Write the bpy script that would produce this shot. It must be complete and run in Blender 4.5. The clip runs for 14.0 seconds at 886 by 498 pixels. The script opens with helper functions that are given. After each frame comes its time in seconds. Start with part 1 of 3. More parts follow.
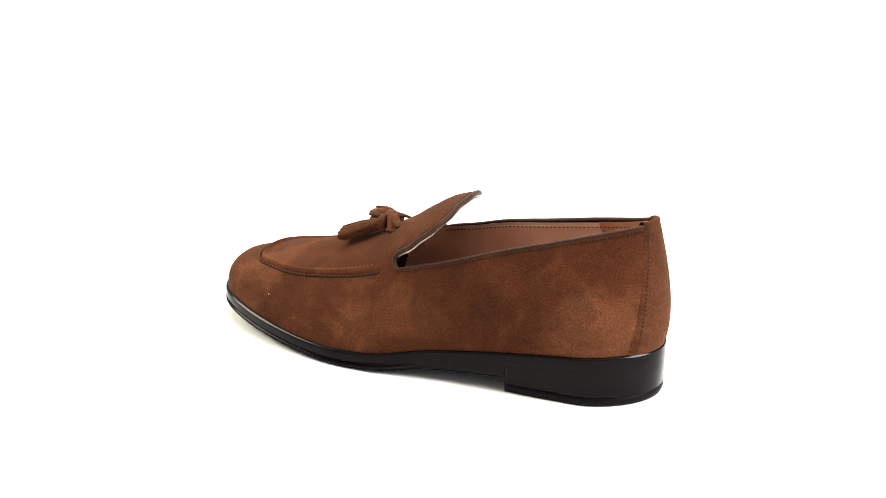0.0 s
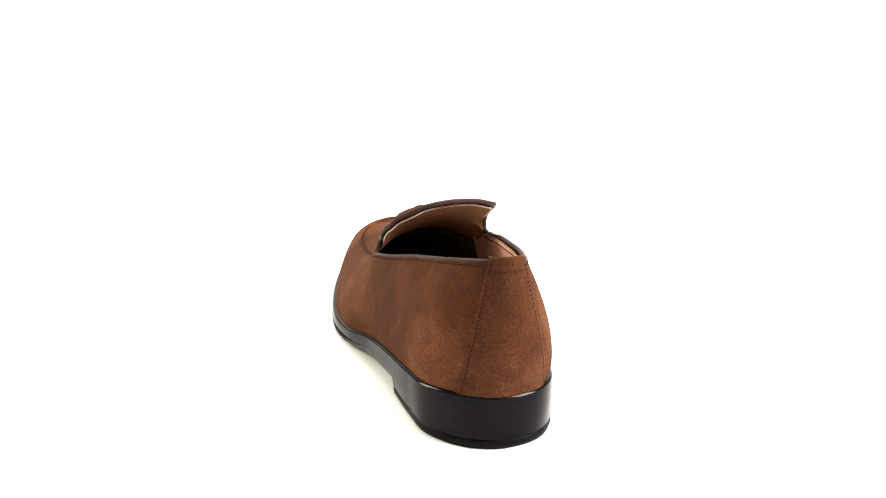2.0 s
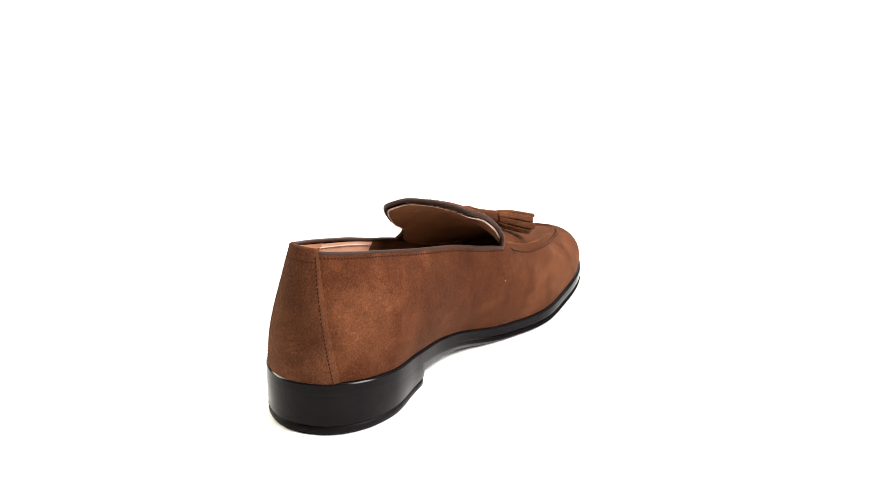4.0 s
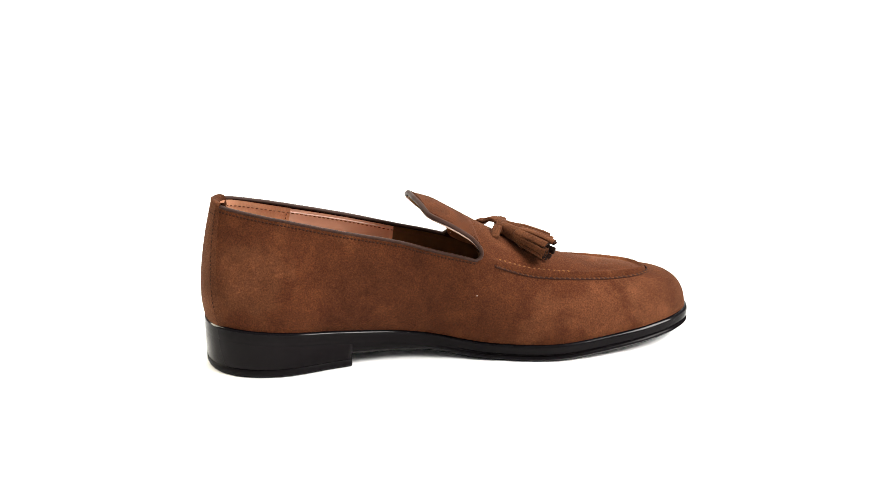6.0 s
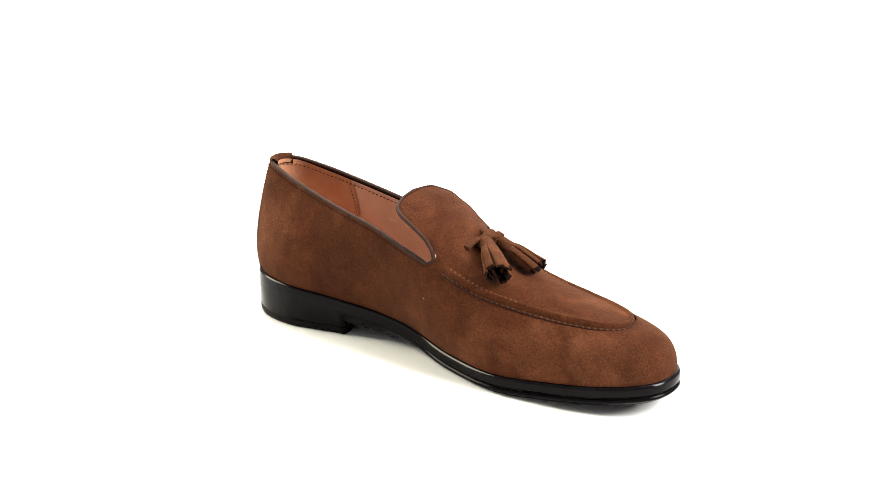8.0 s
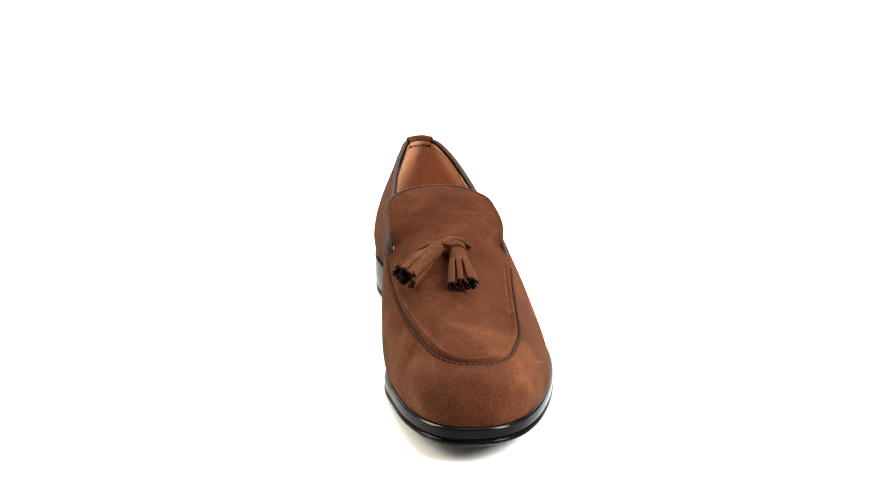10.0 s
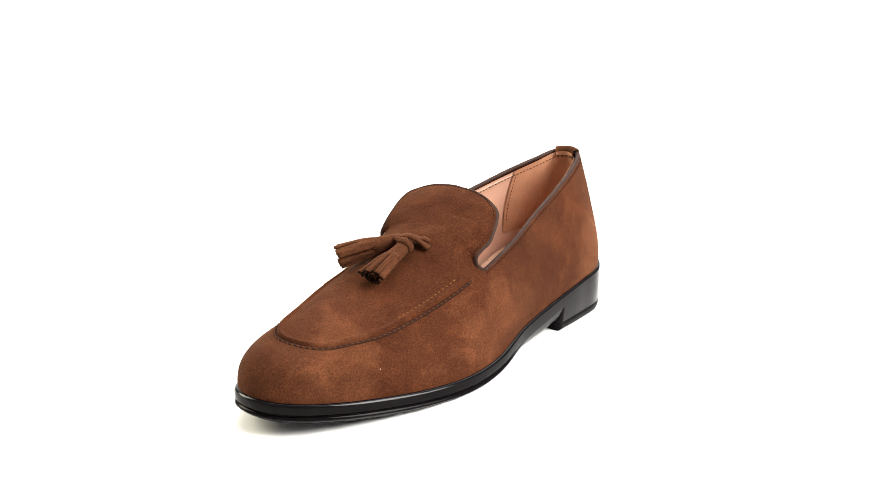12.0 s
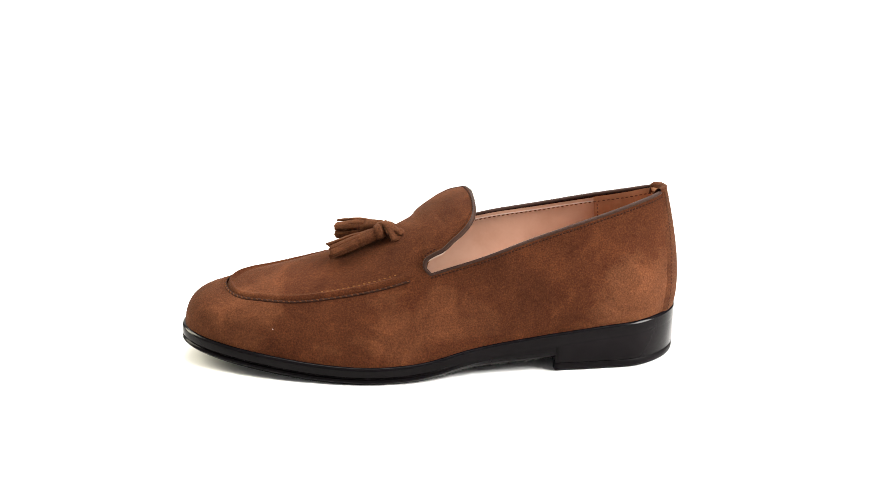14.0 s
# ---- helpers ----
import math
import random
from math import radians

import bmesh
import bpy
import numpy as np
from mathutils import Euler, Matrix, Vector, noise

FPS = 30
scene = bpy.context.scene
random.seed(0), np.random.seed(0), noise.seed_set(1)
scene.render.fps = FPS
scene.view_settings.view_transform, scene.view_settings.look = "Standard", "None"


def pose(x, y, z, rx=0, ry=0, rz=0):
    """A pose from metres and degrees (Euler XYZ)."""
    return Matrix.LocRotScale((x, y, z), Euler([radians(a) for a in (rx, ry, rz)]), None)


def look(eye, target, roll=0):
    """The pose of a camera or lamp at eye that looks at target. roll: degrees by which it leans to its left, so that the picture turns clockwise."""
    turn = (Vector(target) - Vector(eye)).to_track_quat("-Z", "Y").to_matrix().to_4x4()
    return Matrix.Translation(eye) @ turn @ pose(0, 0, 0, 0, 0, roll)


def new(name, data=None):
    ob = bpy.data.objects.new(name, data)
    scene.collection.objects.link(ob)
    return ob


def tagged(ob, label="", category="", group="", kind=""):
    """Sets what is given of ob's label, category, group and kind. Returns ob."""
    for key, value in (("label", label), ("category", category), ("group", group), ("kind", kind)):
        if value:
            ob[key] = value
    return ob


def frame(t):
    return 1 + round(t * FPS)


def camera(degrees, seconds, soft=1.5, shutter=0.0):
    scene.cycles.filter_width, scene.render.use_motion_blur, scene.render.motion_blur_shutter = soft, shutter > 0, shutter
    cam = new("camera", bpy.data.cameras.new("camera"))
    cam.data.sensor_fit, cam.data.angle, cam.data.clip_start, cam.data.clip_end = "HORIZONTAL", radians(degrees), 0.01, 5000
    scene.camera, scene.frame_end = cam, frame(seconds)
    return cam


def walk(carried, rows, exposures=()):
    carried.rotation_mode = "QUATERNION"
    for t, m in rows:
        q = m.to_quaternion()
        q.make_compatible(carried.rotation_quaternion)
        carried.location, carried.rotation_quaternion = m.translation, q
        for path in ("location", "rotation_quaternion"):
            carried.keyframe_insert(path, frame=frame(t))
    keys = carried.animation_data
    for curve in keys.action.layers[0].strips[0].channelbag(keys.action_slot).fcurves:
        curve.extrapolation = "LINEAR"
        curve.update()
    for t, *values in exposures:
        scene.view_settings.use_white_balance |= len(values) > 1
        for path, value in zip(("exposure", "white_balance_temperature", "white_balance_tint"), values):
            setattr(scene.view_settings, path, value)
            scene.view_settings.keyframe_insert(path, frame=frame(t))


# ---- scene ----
K = 0.6948         # the pattern unit of the shoe, in metres


# ---- camera ----
cam = camera(39.3, 14.0, soft=0.45)
VIEW = look((0, -0.7, 0.2947), (0.0009, -0.0371, 0.0737), 0.13)
walk(cam, [(0, VIEW), (14, VIEW)])

# ---- studio light ----
world = bpy.data.worlds.new("studio")
scene.world = world
world.use_nodes = True
world.node_tree.nodes["Background"].inputs[0].default_value = (1.0, 0.99, 0.975, 1)
world.node_tree.nodes["Background"].inputs[1].default_value = 0.30
scene.view_settings.exposure = 0.25


def softbox(name, eye, target, size, watts, colour=(1, 0.97, 0.93)):
    lamp = bpy.data.lights.new(name, "AREA")
    lamp.shape, lamp.size, lamp.size_y, lamp.energy, lamp.color = "RECTANGLE", size[0], size[1], watts, colour
    ob = new(name, lamp)
    ob.matrix_world = look(eye, target)
    return ob


softbox("softbox_key", (1.15, -0.45, 1.05), (0, 0, 0.03), (0.7, 0.9), 60)
softbox("softbox_top", (0.15, 0.45, 1.6), (0, 0, 0), (1.1, 1.1), 25)
softbox("softbox_side", (-1.30, 0.40, 0.85), (0, 0, 0.04), (0.6, 0.9), 30, (1, 0.94, 0.74))
softbox("softbox_backdrop", (0, 1.9, 2.2), (0, 2.1, 0), (3.0, 1.4), 95)


# ---- materials ----
def material(name, rough=0.6, metal=0.0):
    m = bpy.data.materials.new(name)
    m.use_nodes = True
    b = m.node_tree.nodes["Principled BSDF"]
    b.inputs["Roughness"].default_value, b.inputs["Metallic"].default_value = rough, metal
    return m, m.node_tree.nodes, m.node_tree.links, b


def noise_node(n, links, coord, scale, detail=4, rough=0.6, distort=0.0):
    t = n.new("ShaderNodeTexNoise")
    t.inputs["Scale"].default_value, t.inputs["Detail"].default_value = scale, detail
    t.inputs["Roughness"].default_value, t.inputs["Distortion"].default_value = rough, distort
    links.new(coord.outputs["Object"], t.inputs["Vector"])
    return t


def ramp_node(n, links, source, stops):
    r = n.new("ShaderNodeValToRGB")
    while len(r.color_ramp.elements) < len(stops):
        r.color_ramp.elements.new(0.5)
    for e, (at, col) in zip(r.color_ramp.elements, stops):
        e.position, e.color = at, (*col, 1)
    links.new(source, r.inputs[0])
    return r


def mix_node(n, links, kind, factor, a, b):
    m = n.new("ShaderNodeMix")
    m.data_type, m.blend_type = "RGBA", kind
    if isinstance(factor, float):
        m.inputs[0].default_value = factor
    else:
        links.new(factor, m.inputs[0])
    links.new(a, m.inputs[6])
    links.new(b, m.inputs[7])
    return m


def bump_node(n, links, bsdf, heights):
    last = None
    for source, strength, distance in heights:
        b = n.new("ShaderNodeBump")
        b.inputs["Strength"].default_value, b.inputs["Distance"].default_value = strength, distance
        links.new(source, b.inputs["Height"])
        if last:
            links.new(last.outputs[0], b.inputs["Normal"])
        last = b
    links.new(last.outputs[0], bsdf.inputs["Normal"])


def brushed(n, links, coord, spot, reach, rag):
    """A mask for a brushed patch: round a spot, with a ragged edge."""
    d = n.new("ShaderNodeVectorMath")
    d.operation = "DISTANCE"
    d.inputs[1].default_value = spot
    links.new(coord.outputs["Object"], d.inputs[0])
    wob = n.new("ShaderNodeMath")
    wob.operation = "MULTIPLY_ADD"
    wob.inputs[1].default_value = reach * 1.5
    links.new(rag.outputs[0], wob.inputs[0])
    links.new(d.outputs["Value"], wob.inputs[2])
    m = n.new("ShaderNodeMapRange")
    m.interpolation_type = "SMOOTHSTEP"
    m.inputs[1].default_value, m.inputs[2].default_value = reach * 1.48, reach * 1.95
    m.inputs[3].default_value, m.inputs[4].default_value = 1.0, 0.0
    links.new(wob.outputs[0], m.inputs[0])
    return m


def suede(name, dark, mid, light, patches=()):
    m, n, k, b = material(name, 0.95)
    c = n.new("ShaderNodeTexCoord")
    nap = noise_node(n, k, c, 17, 5, 0.58, 0.5)
    blot = noise_node(n, k, c, 52, 7, 0.68, 0.6)
    grain = noise_node(n, k, c, 1150, 3, 0.7)
    base = ramp_node(n, k, nap.outputs[0], [(0.33, dark), (0.45, mid), (0.54, mid), (0.62, light)])
    rag = noise_node(n, k, c, 48, 5, 0.62, 0.3)
    for spot, reach, strength, tone in patches:
        mask = brushed(n, k, c, spot, reach, rag)
        part_way = n.new("ShaderNodeMath")
        part_way.operation = "MULTIPLY"
        part_way.inputs[1].default_value = strength
        k.new(mask.outputs[0], part_way.inputs[0])
        flat = n.new("ShaderNodeRGB")
        flat.outputs[0].default_value = (*tone, 1)
        base = mix_node(n, k, "MIX", part_way.outputs[0], base.outputs[2 if base.bl_idname == "ShaderNodeMix" else 0], flat.outputs[0])
    fleck = ramp_node(n, k, blot.outputs[0], [(0.38, (0.78, 0.77, 0.76)), (0.46, (0.96, 0.96, 0.96)), (0.55, (1.02, 1.02, 1.02)), (0.61, (1.26, 1.25, 1.23))])
    speck = ramp_node(n, k, grain.outputs[0], [(0.32, (0.62, 0.58, 0.54)), (0.5, (1, 1, 1)), (0.68, (1.62, 1.52, 1.38))])
    one = mix_node(n, k, "MULTIPLY", 0.85, base.outputs[2 if patches else 0], fleck.outputs[0])
    two = mix_node(n, k, "MULTIPLY", 0.9, one.outputs[2], speck.outputs[0])
    k.new(two.outputs[2], b.inputs["Base Color"])
    b.inputs["Specular IOR Level"].default_value = 0.05
    b.inputs["Sheen Weight"].default_value = 0.05
    b.inputs["Sheen Roughness"].default_value = 0.4
    b.inputs["Sheen Tint"].default_value = (0.80, 0.45, 0.25, 1)
    bump_node(n, k, b, [(nap.outputs[0], 0.30, 0.004), (blot.outputs[0], 0.30, 0.001), (grain.outputs[0], 0.7, 0.0005)])
    return m


def leather(name, dark, light, rough, grain_scale=420, bump=0.25, gloss=0.3):
    m, n, k, b = material(name, rough)
    c = n.new("ShaderNodeTexCoord")
    tone = noise_node(n, k, c, 38, 4, 0.6)
    pore = n.new("ShaderNodeTexVoronoi")
    pore.inputs["Scale"].default_value = grain_scale
    k.new(c.outputs["Object"], pore.inputs["Vector"])
    base = ramp_node(n, k, tone.outputs[0], [(0.3, dark), (0.7, light)])
    k.new(base.outputs[0], b.inputs["Base Color"])
    wear = noise_node(n, k, c, 160, 5, 0.7)
    spread = n.new("ShaderNodeMapRange")
    spread.inputs[3].default_value, spread.inputs[4].default_value = rough * 0.75, min(1, rough * 1.3)
    k.new(wear.outputs[0], spread.inputs[0])
    k.new(spread.outputs[0], b.inputs["Roughness"])
    b.inputs["Specular IOR Level"].default_value = gloss
    bump_node(n, k, b, [(pore.outputs["Distance"], bump, 0.0002), (wear.outputs[0], bump, 0.0003)])
    return m


LIGHT_NAP, DARK_NAP = (0.0864, 0.0324, 0.0148), (0.0360, 0.0115, 0.0048)
M_SUEDE = suede("brown_suede", (0.0350, 0.0103, 0.0041), (0.0465, 0.0146, 0.0059), (0.0670, 0.0230, 0.0099), [((-0.122, 0.036, 0.034), 0.032, 0.72, LIGHT_NAP), ((-0.100, 0.045, 0.085), 0.016, 0.5, LIGHT_NAP), ((0.125, 0.032, 0.030), 0.024, 0.30, LIGHT_NAP),
                 ((0.130, -0.034, 0.030), 0.022, 0.5, LIGHT_NAP), ((-0.115, -0.030, 0.060), 0.022, 0.45, LIGHT_NAP),
                 ((-0.030, 0.045, 0.055), 0.030, 0.5, DARK_NAP), ((-0.040, -0.030, 0.045), 0.030, 0.5, DARK_NAP), ((0.150, -0.004, 0.036), 0.034, 0.6, DARK_NAP)])
M_TASSEL = suede("tassel_suede", (0.0360, 0.0130, 0.0059), (0.0533, 0.0193, 0.0088), (0.0720, 0.0274, 0.0127))
M_STRIP = suede("back_strip_suede", (0.0374, 0.0131, 0.0060), (0.0533, 0.0191, 0.0088), (0.0749, 0.0284, 0.0135))
M_LINING = leather("lining_leather", (0.4900, 0.2800, 0.1960), (0.5700, 0.3450, 0.2520), 0.36, 500, 0.12, 0.5)
M_COUNTER = leather("heel_lining_leather", (0.3500, 0.1620, 0.0860), (0.4600, 0.2350, 0.1380), 0.85, 700, 0.5)
# a darker copy of the vamp lining; the tongue's shade is in its colour
M_VAMP_SHADED = leather("shaded_vamp_side_lining", (0.0648, 0.0346, 0.0151), (0.0936, 0.0518, 0.0245), 0.85, 600, 0.2, 0.03)
M_VAMP = leather("vamp_lining_leather", (0.1440, 0.0720, 0.0360), (0.2016, 0.1044, 0.0547), 0.85, 600, 0.2, 0.03)
M_SOCK = leather("heel_sock_leather", (0.5600, 0.3500, 0.2600), (0.6400, 0.4200, 0.3250), 0.5, 500, 0.15)
M_LINING_THREAD = leather("lining_thread", (0.0720, 0.0302, 0.0187), (0.1080, 0.0468, 0.0288), 0.8, 900, 0.3, 0.05)
# near-black insole colour stands in for the shade deep in the forefoot
M_INSOLE_SHADED = leather("shaded_insole_leather", (0.0216, 0.0130, 0.0086), (0.0360, 0.0216, 0.0144), 0.6)
M_BINDING = leather("binding_leather", (0.0210, 0.0100, 0.0072), (0.0330, 0.0165, 0.0120), 0.5, 900, 0.4, 0.07)
M_SOLE = leather("black_sole", (0.0029, 0.0022, 0.0026), (0.0049, 0.0039, 0.0046), 0.20, 250, 0.03, 0.050)
M_WELT = leather("polished_welt", (0.0026, 0.0020, 0.0024), (0.0043, 0.0036, 0.0042), 0.12, 250, 0.02, 0.045)
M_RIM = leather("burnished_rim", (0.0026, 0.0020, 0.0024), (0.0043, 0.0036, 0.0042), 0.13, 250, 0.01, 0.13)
M_RUBBER = leather("black_rubber", (0.0029, 0.0023, 0.0027), (0.0049, 0.0040, 0.0046), 0.38, 300, 0.2, 0.045)
M_THREAD = leather("brown_thread", (0.0158, 0.0065, 0.0040), (0.0259, 0.0104, 0.0061), 0.8, 900, 0.3, 0.05)
M_SEAM = leather("seam_thread", (0.0560, 0.0190, 0.0070), (0.0860, 0.0300, 0.0110), 0.85, 900, 0.3, 0.04)
M_ROLL_THREAD = leather("pale_brown_thread", (0.1000, 0.0380, 0.0110), (0.1600, 0.0640, 0.0200), 0.8, 900, 0.3, 0.05)
M_STRIP_DARK = leather("dark_cut_end_and_inner_face", (0.0072, 0.0032, 0.0022), (0.0130, 0.0058, 0.0036), 0.9, 900, 0.3, 0.03)
M_MARK = leather("pale_print", (0.5328, 0.3960, 0.3312), (0.6120, 0.4896, 0.4320), 0.7, 700, 0.1, 0.1)
M_EDGE = leather("raw_leather_edge", (0.4464, 0.3024, 0.2376), (0.5328, 0.3960, 0.3312), 0.75, 700, 0.4)


def white_surface():
    m, n, k, b = material("white_table", 0.75)
    c = n.new("ShaderNodeTexCoord")
    tone = noise_node(n, k, c, 5, 4, 0.6)
    fine = noise_node(n, k, c, 400, 3, 0.6)
    base = ramp_node(n, k, tone.outputs[0], [(0.3, (0.80, 0.80, 0.795)), (0.7, (0.83, 0.83, 0.825))])
    k.new(base.outputs[0], b.inputs["Base Color"])
    b.inputs["Specular IOR Level"].default_value = 0.2
    bump_node(n, k, b, [(fine.outputs[0], 0.05, 0.0002)])
    return m


M_WHITE = white_surface()


# ---- small tools ----
def from_lists(name, verts, faces, mat, smooth=True):
    me = bpy.data.meshes.new(name)
    me.from_pydata([tuple(v) for v in verts], [], faces)
    bm = bmesh.new()
    bm.from_mesh(me)
    bmesh.ops.remove_doubles(bm, verts=bm.verts, dist=1e-6)
    bmesh.ops.recalc_face_normals(bm, faces=bm.faces)
    bm.to_mesh(me)
    bm.free()
    me.materials.append(mat)
    for p in me.polygons:
        p.use_smooth = smooth
    return me


def part(name, mesh, parent, label=""):
    ob = new(name, mesh)
    ob.parent = parent
    return tagged(ob, label)


def loop(points, per, closed=True):
    """A smooth curve through control points: per samples for each span."""
    p = np.array(points, float)
    n = len(p)
    out = []
    for i in range(n if closed else n - 1):
        if closed:
            a, b, c, d = p[i - 1], p[i], p[(i + 1) % n], p[(i + 2) % n]
        else:
            b, c = p[i], p[i + 1]
            a = p[i - 1] if i else 2 * b - c
            d = p[i + 2] if i + 2 < n else 2 * c - b
        ka, kb, kc = (max(np.linalg.norm(v) ** 0.5, 1e-4) for v in (b - a, c - b, d - c))
        m1 = kb * ((b - a) / ka - (c - a) / (ka + kb) + (c - b) / kb)
        m2 = kb * ((c - b) / kb - (d - b) / (kb + kc) + (d - c) / kc)
        for j in range(per):
            t = j / per
            out.append((2 * t**3 - 3 * t**2 + 1) * b + (t**3 - 2 * t**2 + t) * m1 + (3 * t**2 - 2 * t**3) * c + (t**3 - t**2) * m2)
    if not closed:
        out.append(p[-1])
    return np.array(out)


def even(points, n):
    """n points at even steps along a polyline."""
    p = np.array(points)
    s = np.concatenate([[0], np.cumsum(np.linalg.norm(np.diff(p, axis=0), axis=1))])
    return np.stack([np.interp(np.linspace(0, s[-1], n), s, p[:, i]) for i in range(p.shape[1])], 1)


def along(points):
    p = np.array(points)
    return np.concatenate([[0], np.cumsum(np.linalg.norm(np.diff(p, axis=0), axis=1))])


def grid_faces(rows, cols, wrap=False):
    f = []
    for i in range(rows - 1):
        for j in range(cols if wrap else cols - 1):
            k = (j + 1) % cols
            f.append((i * cols + j, i * cols + k, (i + 1) * cols + k, (i + 1) * cols + j))
    return f


def smooth_table(table):
    xs, ys = zip(*sorted(table))
    curve = loop(list(zip(xs, ys)), 12, closed=False)
    return lambda x: np.interp(x, curve[:, 0], curve[:, 1])


def tube(points, normals, wide, high, sides=10, power=1.0):
    """A rounded strip along a curve: half widths along the surface and across it."""
    p = np.array(points)
    tang = np.gradient(p, axis=0)
    tang /= np.linalg.norm(tang, axis=1)[:, None]
    nor = np.array(normals)
    nor = nor - (nor * tang).sum(1)[:, None] * tang
    nor /= np.linalg.norm(nor, axis=1)[:, None]
    side = np.cross(tang, nor)
    v = []
    for i in range(len(p)):
        for k in range(sides):
            a = 2 * math.pi * k / sides
            v.append(p[i] + side[i] * math.cos(a) * wide + nor[i] * math.sin(a) * high)
    f = grid_faces(len(p), sides, True)
    f += [tuple(range(sides)), tuple(range((len(p) - 1) * sides, len(p) * sides))]
    return v, f


def stitch_row(points, normals, step, length, wide, lift, slant=0.0):
    """Short raised thread pieces along a curve."""
    p = np.array(points)
    s = along(p)
    nor = np.array(normals)
    v, f = [], []
    for d in np.arange(step / 2, s[-1] - step / 2, step):
        c = np.array([np.interp(d, s, p[:, i]) for i in range(3)])
        e = np.array([np.interp(min(d + length, s[-1]), s, p[:, i]) for i in range(3)])
        n = np.array([np.interp(d, s, nor[:, i]) for i in range(3)])
        n /= np.linalg.norm(n)
        t = (e - c) / max(np.linalg.norm(e - c), 1e-9)
        w = np.cross(t, n)
        t = t * math.cos(slant) + w * math.sin(slant)
        w = np.cross(t, n)
        o = len(v)
        h = lift * random.uniform(0.8, 1.2)
        for a, ww, hh in ((-0.5, 0.5, -0.3), (-0.25, 1, 0.8), (0.25, 1, 0.8), (0.5, 0.5, -0.3)):
            q = c + t * a * length
            v += [q - w * wide * ww, q + n * h * (hh + 0.2), q + w * wide * ww]
        for i in range(3):
            f += [(o + 3 * i, o + 3 * i + 1, o + 3 * i + 4, o + 3 * i + 3), (o + 3 * i + 1, o + 3 * i + 2, o + 3 * i + 5, o + 3 * i + 4)]
    return v, f


# ---- the white sweep ----
def white_sweep():
    bm = bmesh.new()
    prof = [(-1.6, 0)] + [(2.6 + 0.5 * math.sin(a), 0.5 - 0.5 * math.cos(a)) for a in np.linspace(0, math.pi / 2, 14)] + [(3.1, 2.4)]
    cols = [[bm.verts.new((x, y, z)) for y, z in prof] for x in (-2.2, -1.1, 0, 1.1, 2.2)]
    for a, b in zip(cols, cols[1:]):
        for i in range(len(prof) - 1):
            bm.faces.new((a[i], b[i], b[i + 1], a[i + 1]))
    me = bpy.data.meshes.new("floor")
    bm.to_mesh(me)
    bm.free()
    me.materials.append(M_WHITE)
    for p in me.polygons:
        p.use_smooth = True
    return tagged(new("floor", me), "seamless white studio sweep, evenly lit", "studio floor", kind="structure")


white_sweep()

# ---- the loafer: pattern curves (toe along +x, outer side of the foot +y) ----
OUTLINE = [(0.2226, -0.0054), (0.2204, 0.0143), (0.2090, 0.0310), (0.1873, 0.0469), (0.1495, 0.0638), (0.1056, 0.0768), (0.0603, 0.0838),
            (0.0162, 0.0809), (-0.0295, 0.0714), (-0.0790, 0.0664), (-0.1286, 0.0626), (-0.1633, 0.0569), (-0.1906, 0.0364),
            (-0.2022, 0.0102), (-0.1956, -0.0206), (-0.1750, -0.0389), (-0.1405, -0.0467), (-0.0952, -0.0388), (-0.0438, -0.0306),
            (-0.0020, -0.0329), (0.0394, -0.0451), (0.0899, -0.0571), (0.1296, -0.0546), (0.1732, -0.0475), (0.2020, -0.0359),
            (0.2169, -0.0229)]
SHOULDER = [(0.1846, -0.0022, 0.0611), (0.1806, 0.0152, 0.0597), (0.1703, 0.0283, 0.0586), (0.1524, 0.0366, 0.0589),
            (0.1258, 0.0453, 0.0597), (0.0920, 0.0491, 0.0637), (0.0521, 0.0527, 0.0719), (0.0121, 0.0560, 0.0851),
            (-0.0308, 0.0529, 0.0970), (-0.0746, 0.0452, 0.1108), (-0.1190, 0.0376, 0.1231), (-0.1536, 0.0295, 0.1324),
            (-0.1812, 0.0180, 0.1393), (-0.1900, 0.0035, 0.1406), (-0.1851, -0.0107, 0.1393), (-0.1622, -0.0196, 0.1341),
            (-0.1277, -0.0278, 0.1271), (-0.0882, -0.0344, 0.1186), (-0.0437, -0.0401, 0.1097), (-0.0096, -0.0453, 0.1001),
            (0.0198, -0.0493, 0.0930), (0.0650, -0.0476, 0.0761), (0.1095, -0.0423, 0.0687), (0.1471, -0.0325, 0.0638),
            (0.1702, -0.0247, 0.0627), (0.1819, -0.0138, 0.0619)]
TONGUE_L = [(0.0121, 0.0560, 0.0851), (0.0173, 0.0517, 0.0908), (0.0160, 0.0503, 0.0967), (0.0094, 0.0508, 0.1015),
            (0.0022, 0.0522, 0.1057), (-0.0055, 0.0513, 0.1127), (-0.0141, 0.0479, 0.1194), (-0.0202, 0.0436, 0.1257),
            (-0.0237, 0.0349, 0.1303), (-0.0248, 0.0195, 0.1361), (-0.0244, -0.0063, 0.1385)]
TONGUE_R = [(0.0198, -0.0493, 0.0930), (0.0250, -0.0463, 0.0960), (0.0251, -0.0462, 0.1015), (0.0217, -0.0457, 0.1071),
            (0.0164, -0.0454, 0.1128), (0.0087, -0.0458, 0.1185), (-0.0010, -0.0461, 0.1247), (-0.0096, -0.0444, 0.1290),
            (-0.0168, -0.0386, 0.1321), (-0.0209, -0.0255, 0.1365), (-0.0244, -0.0063, 0.1385)]
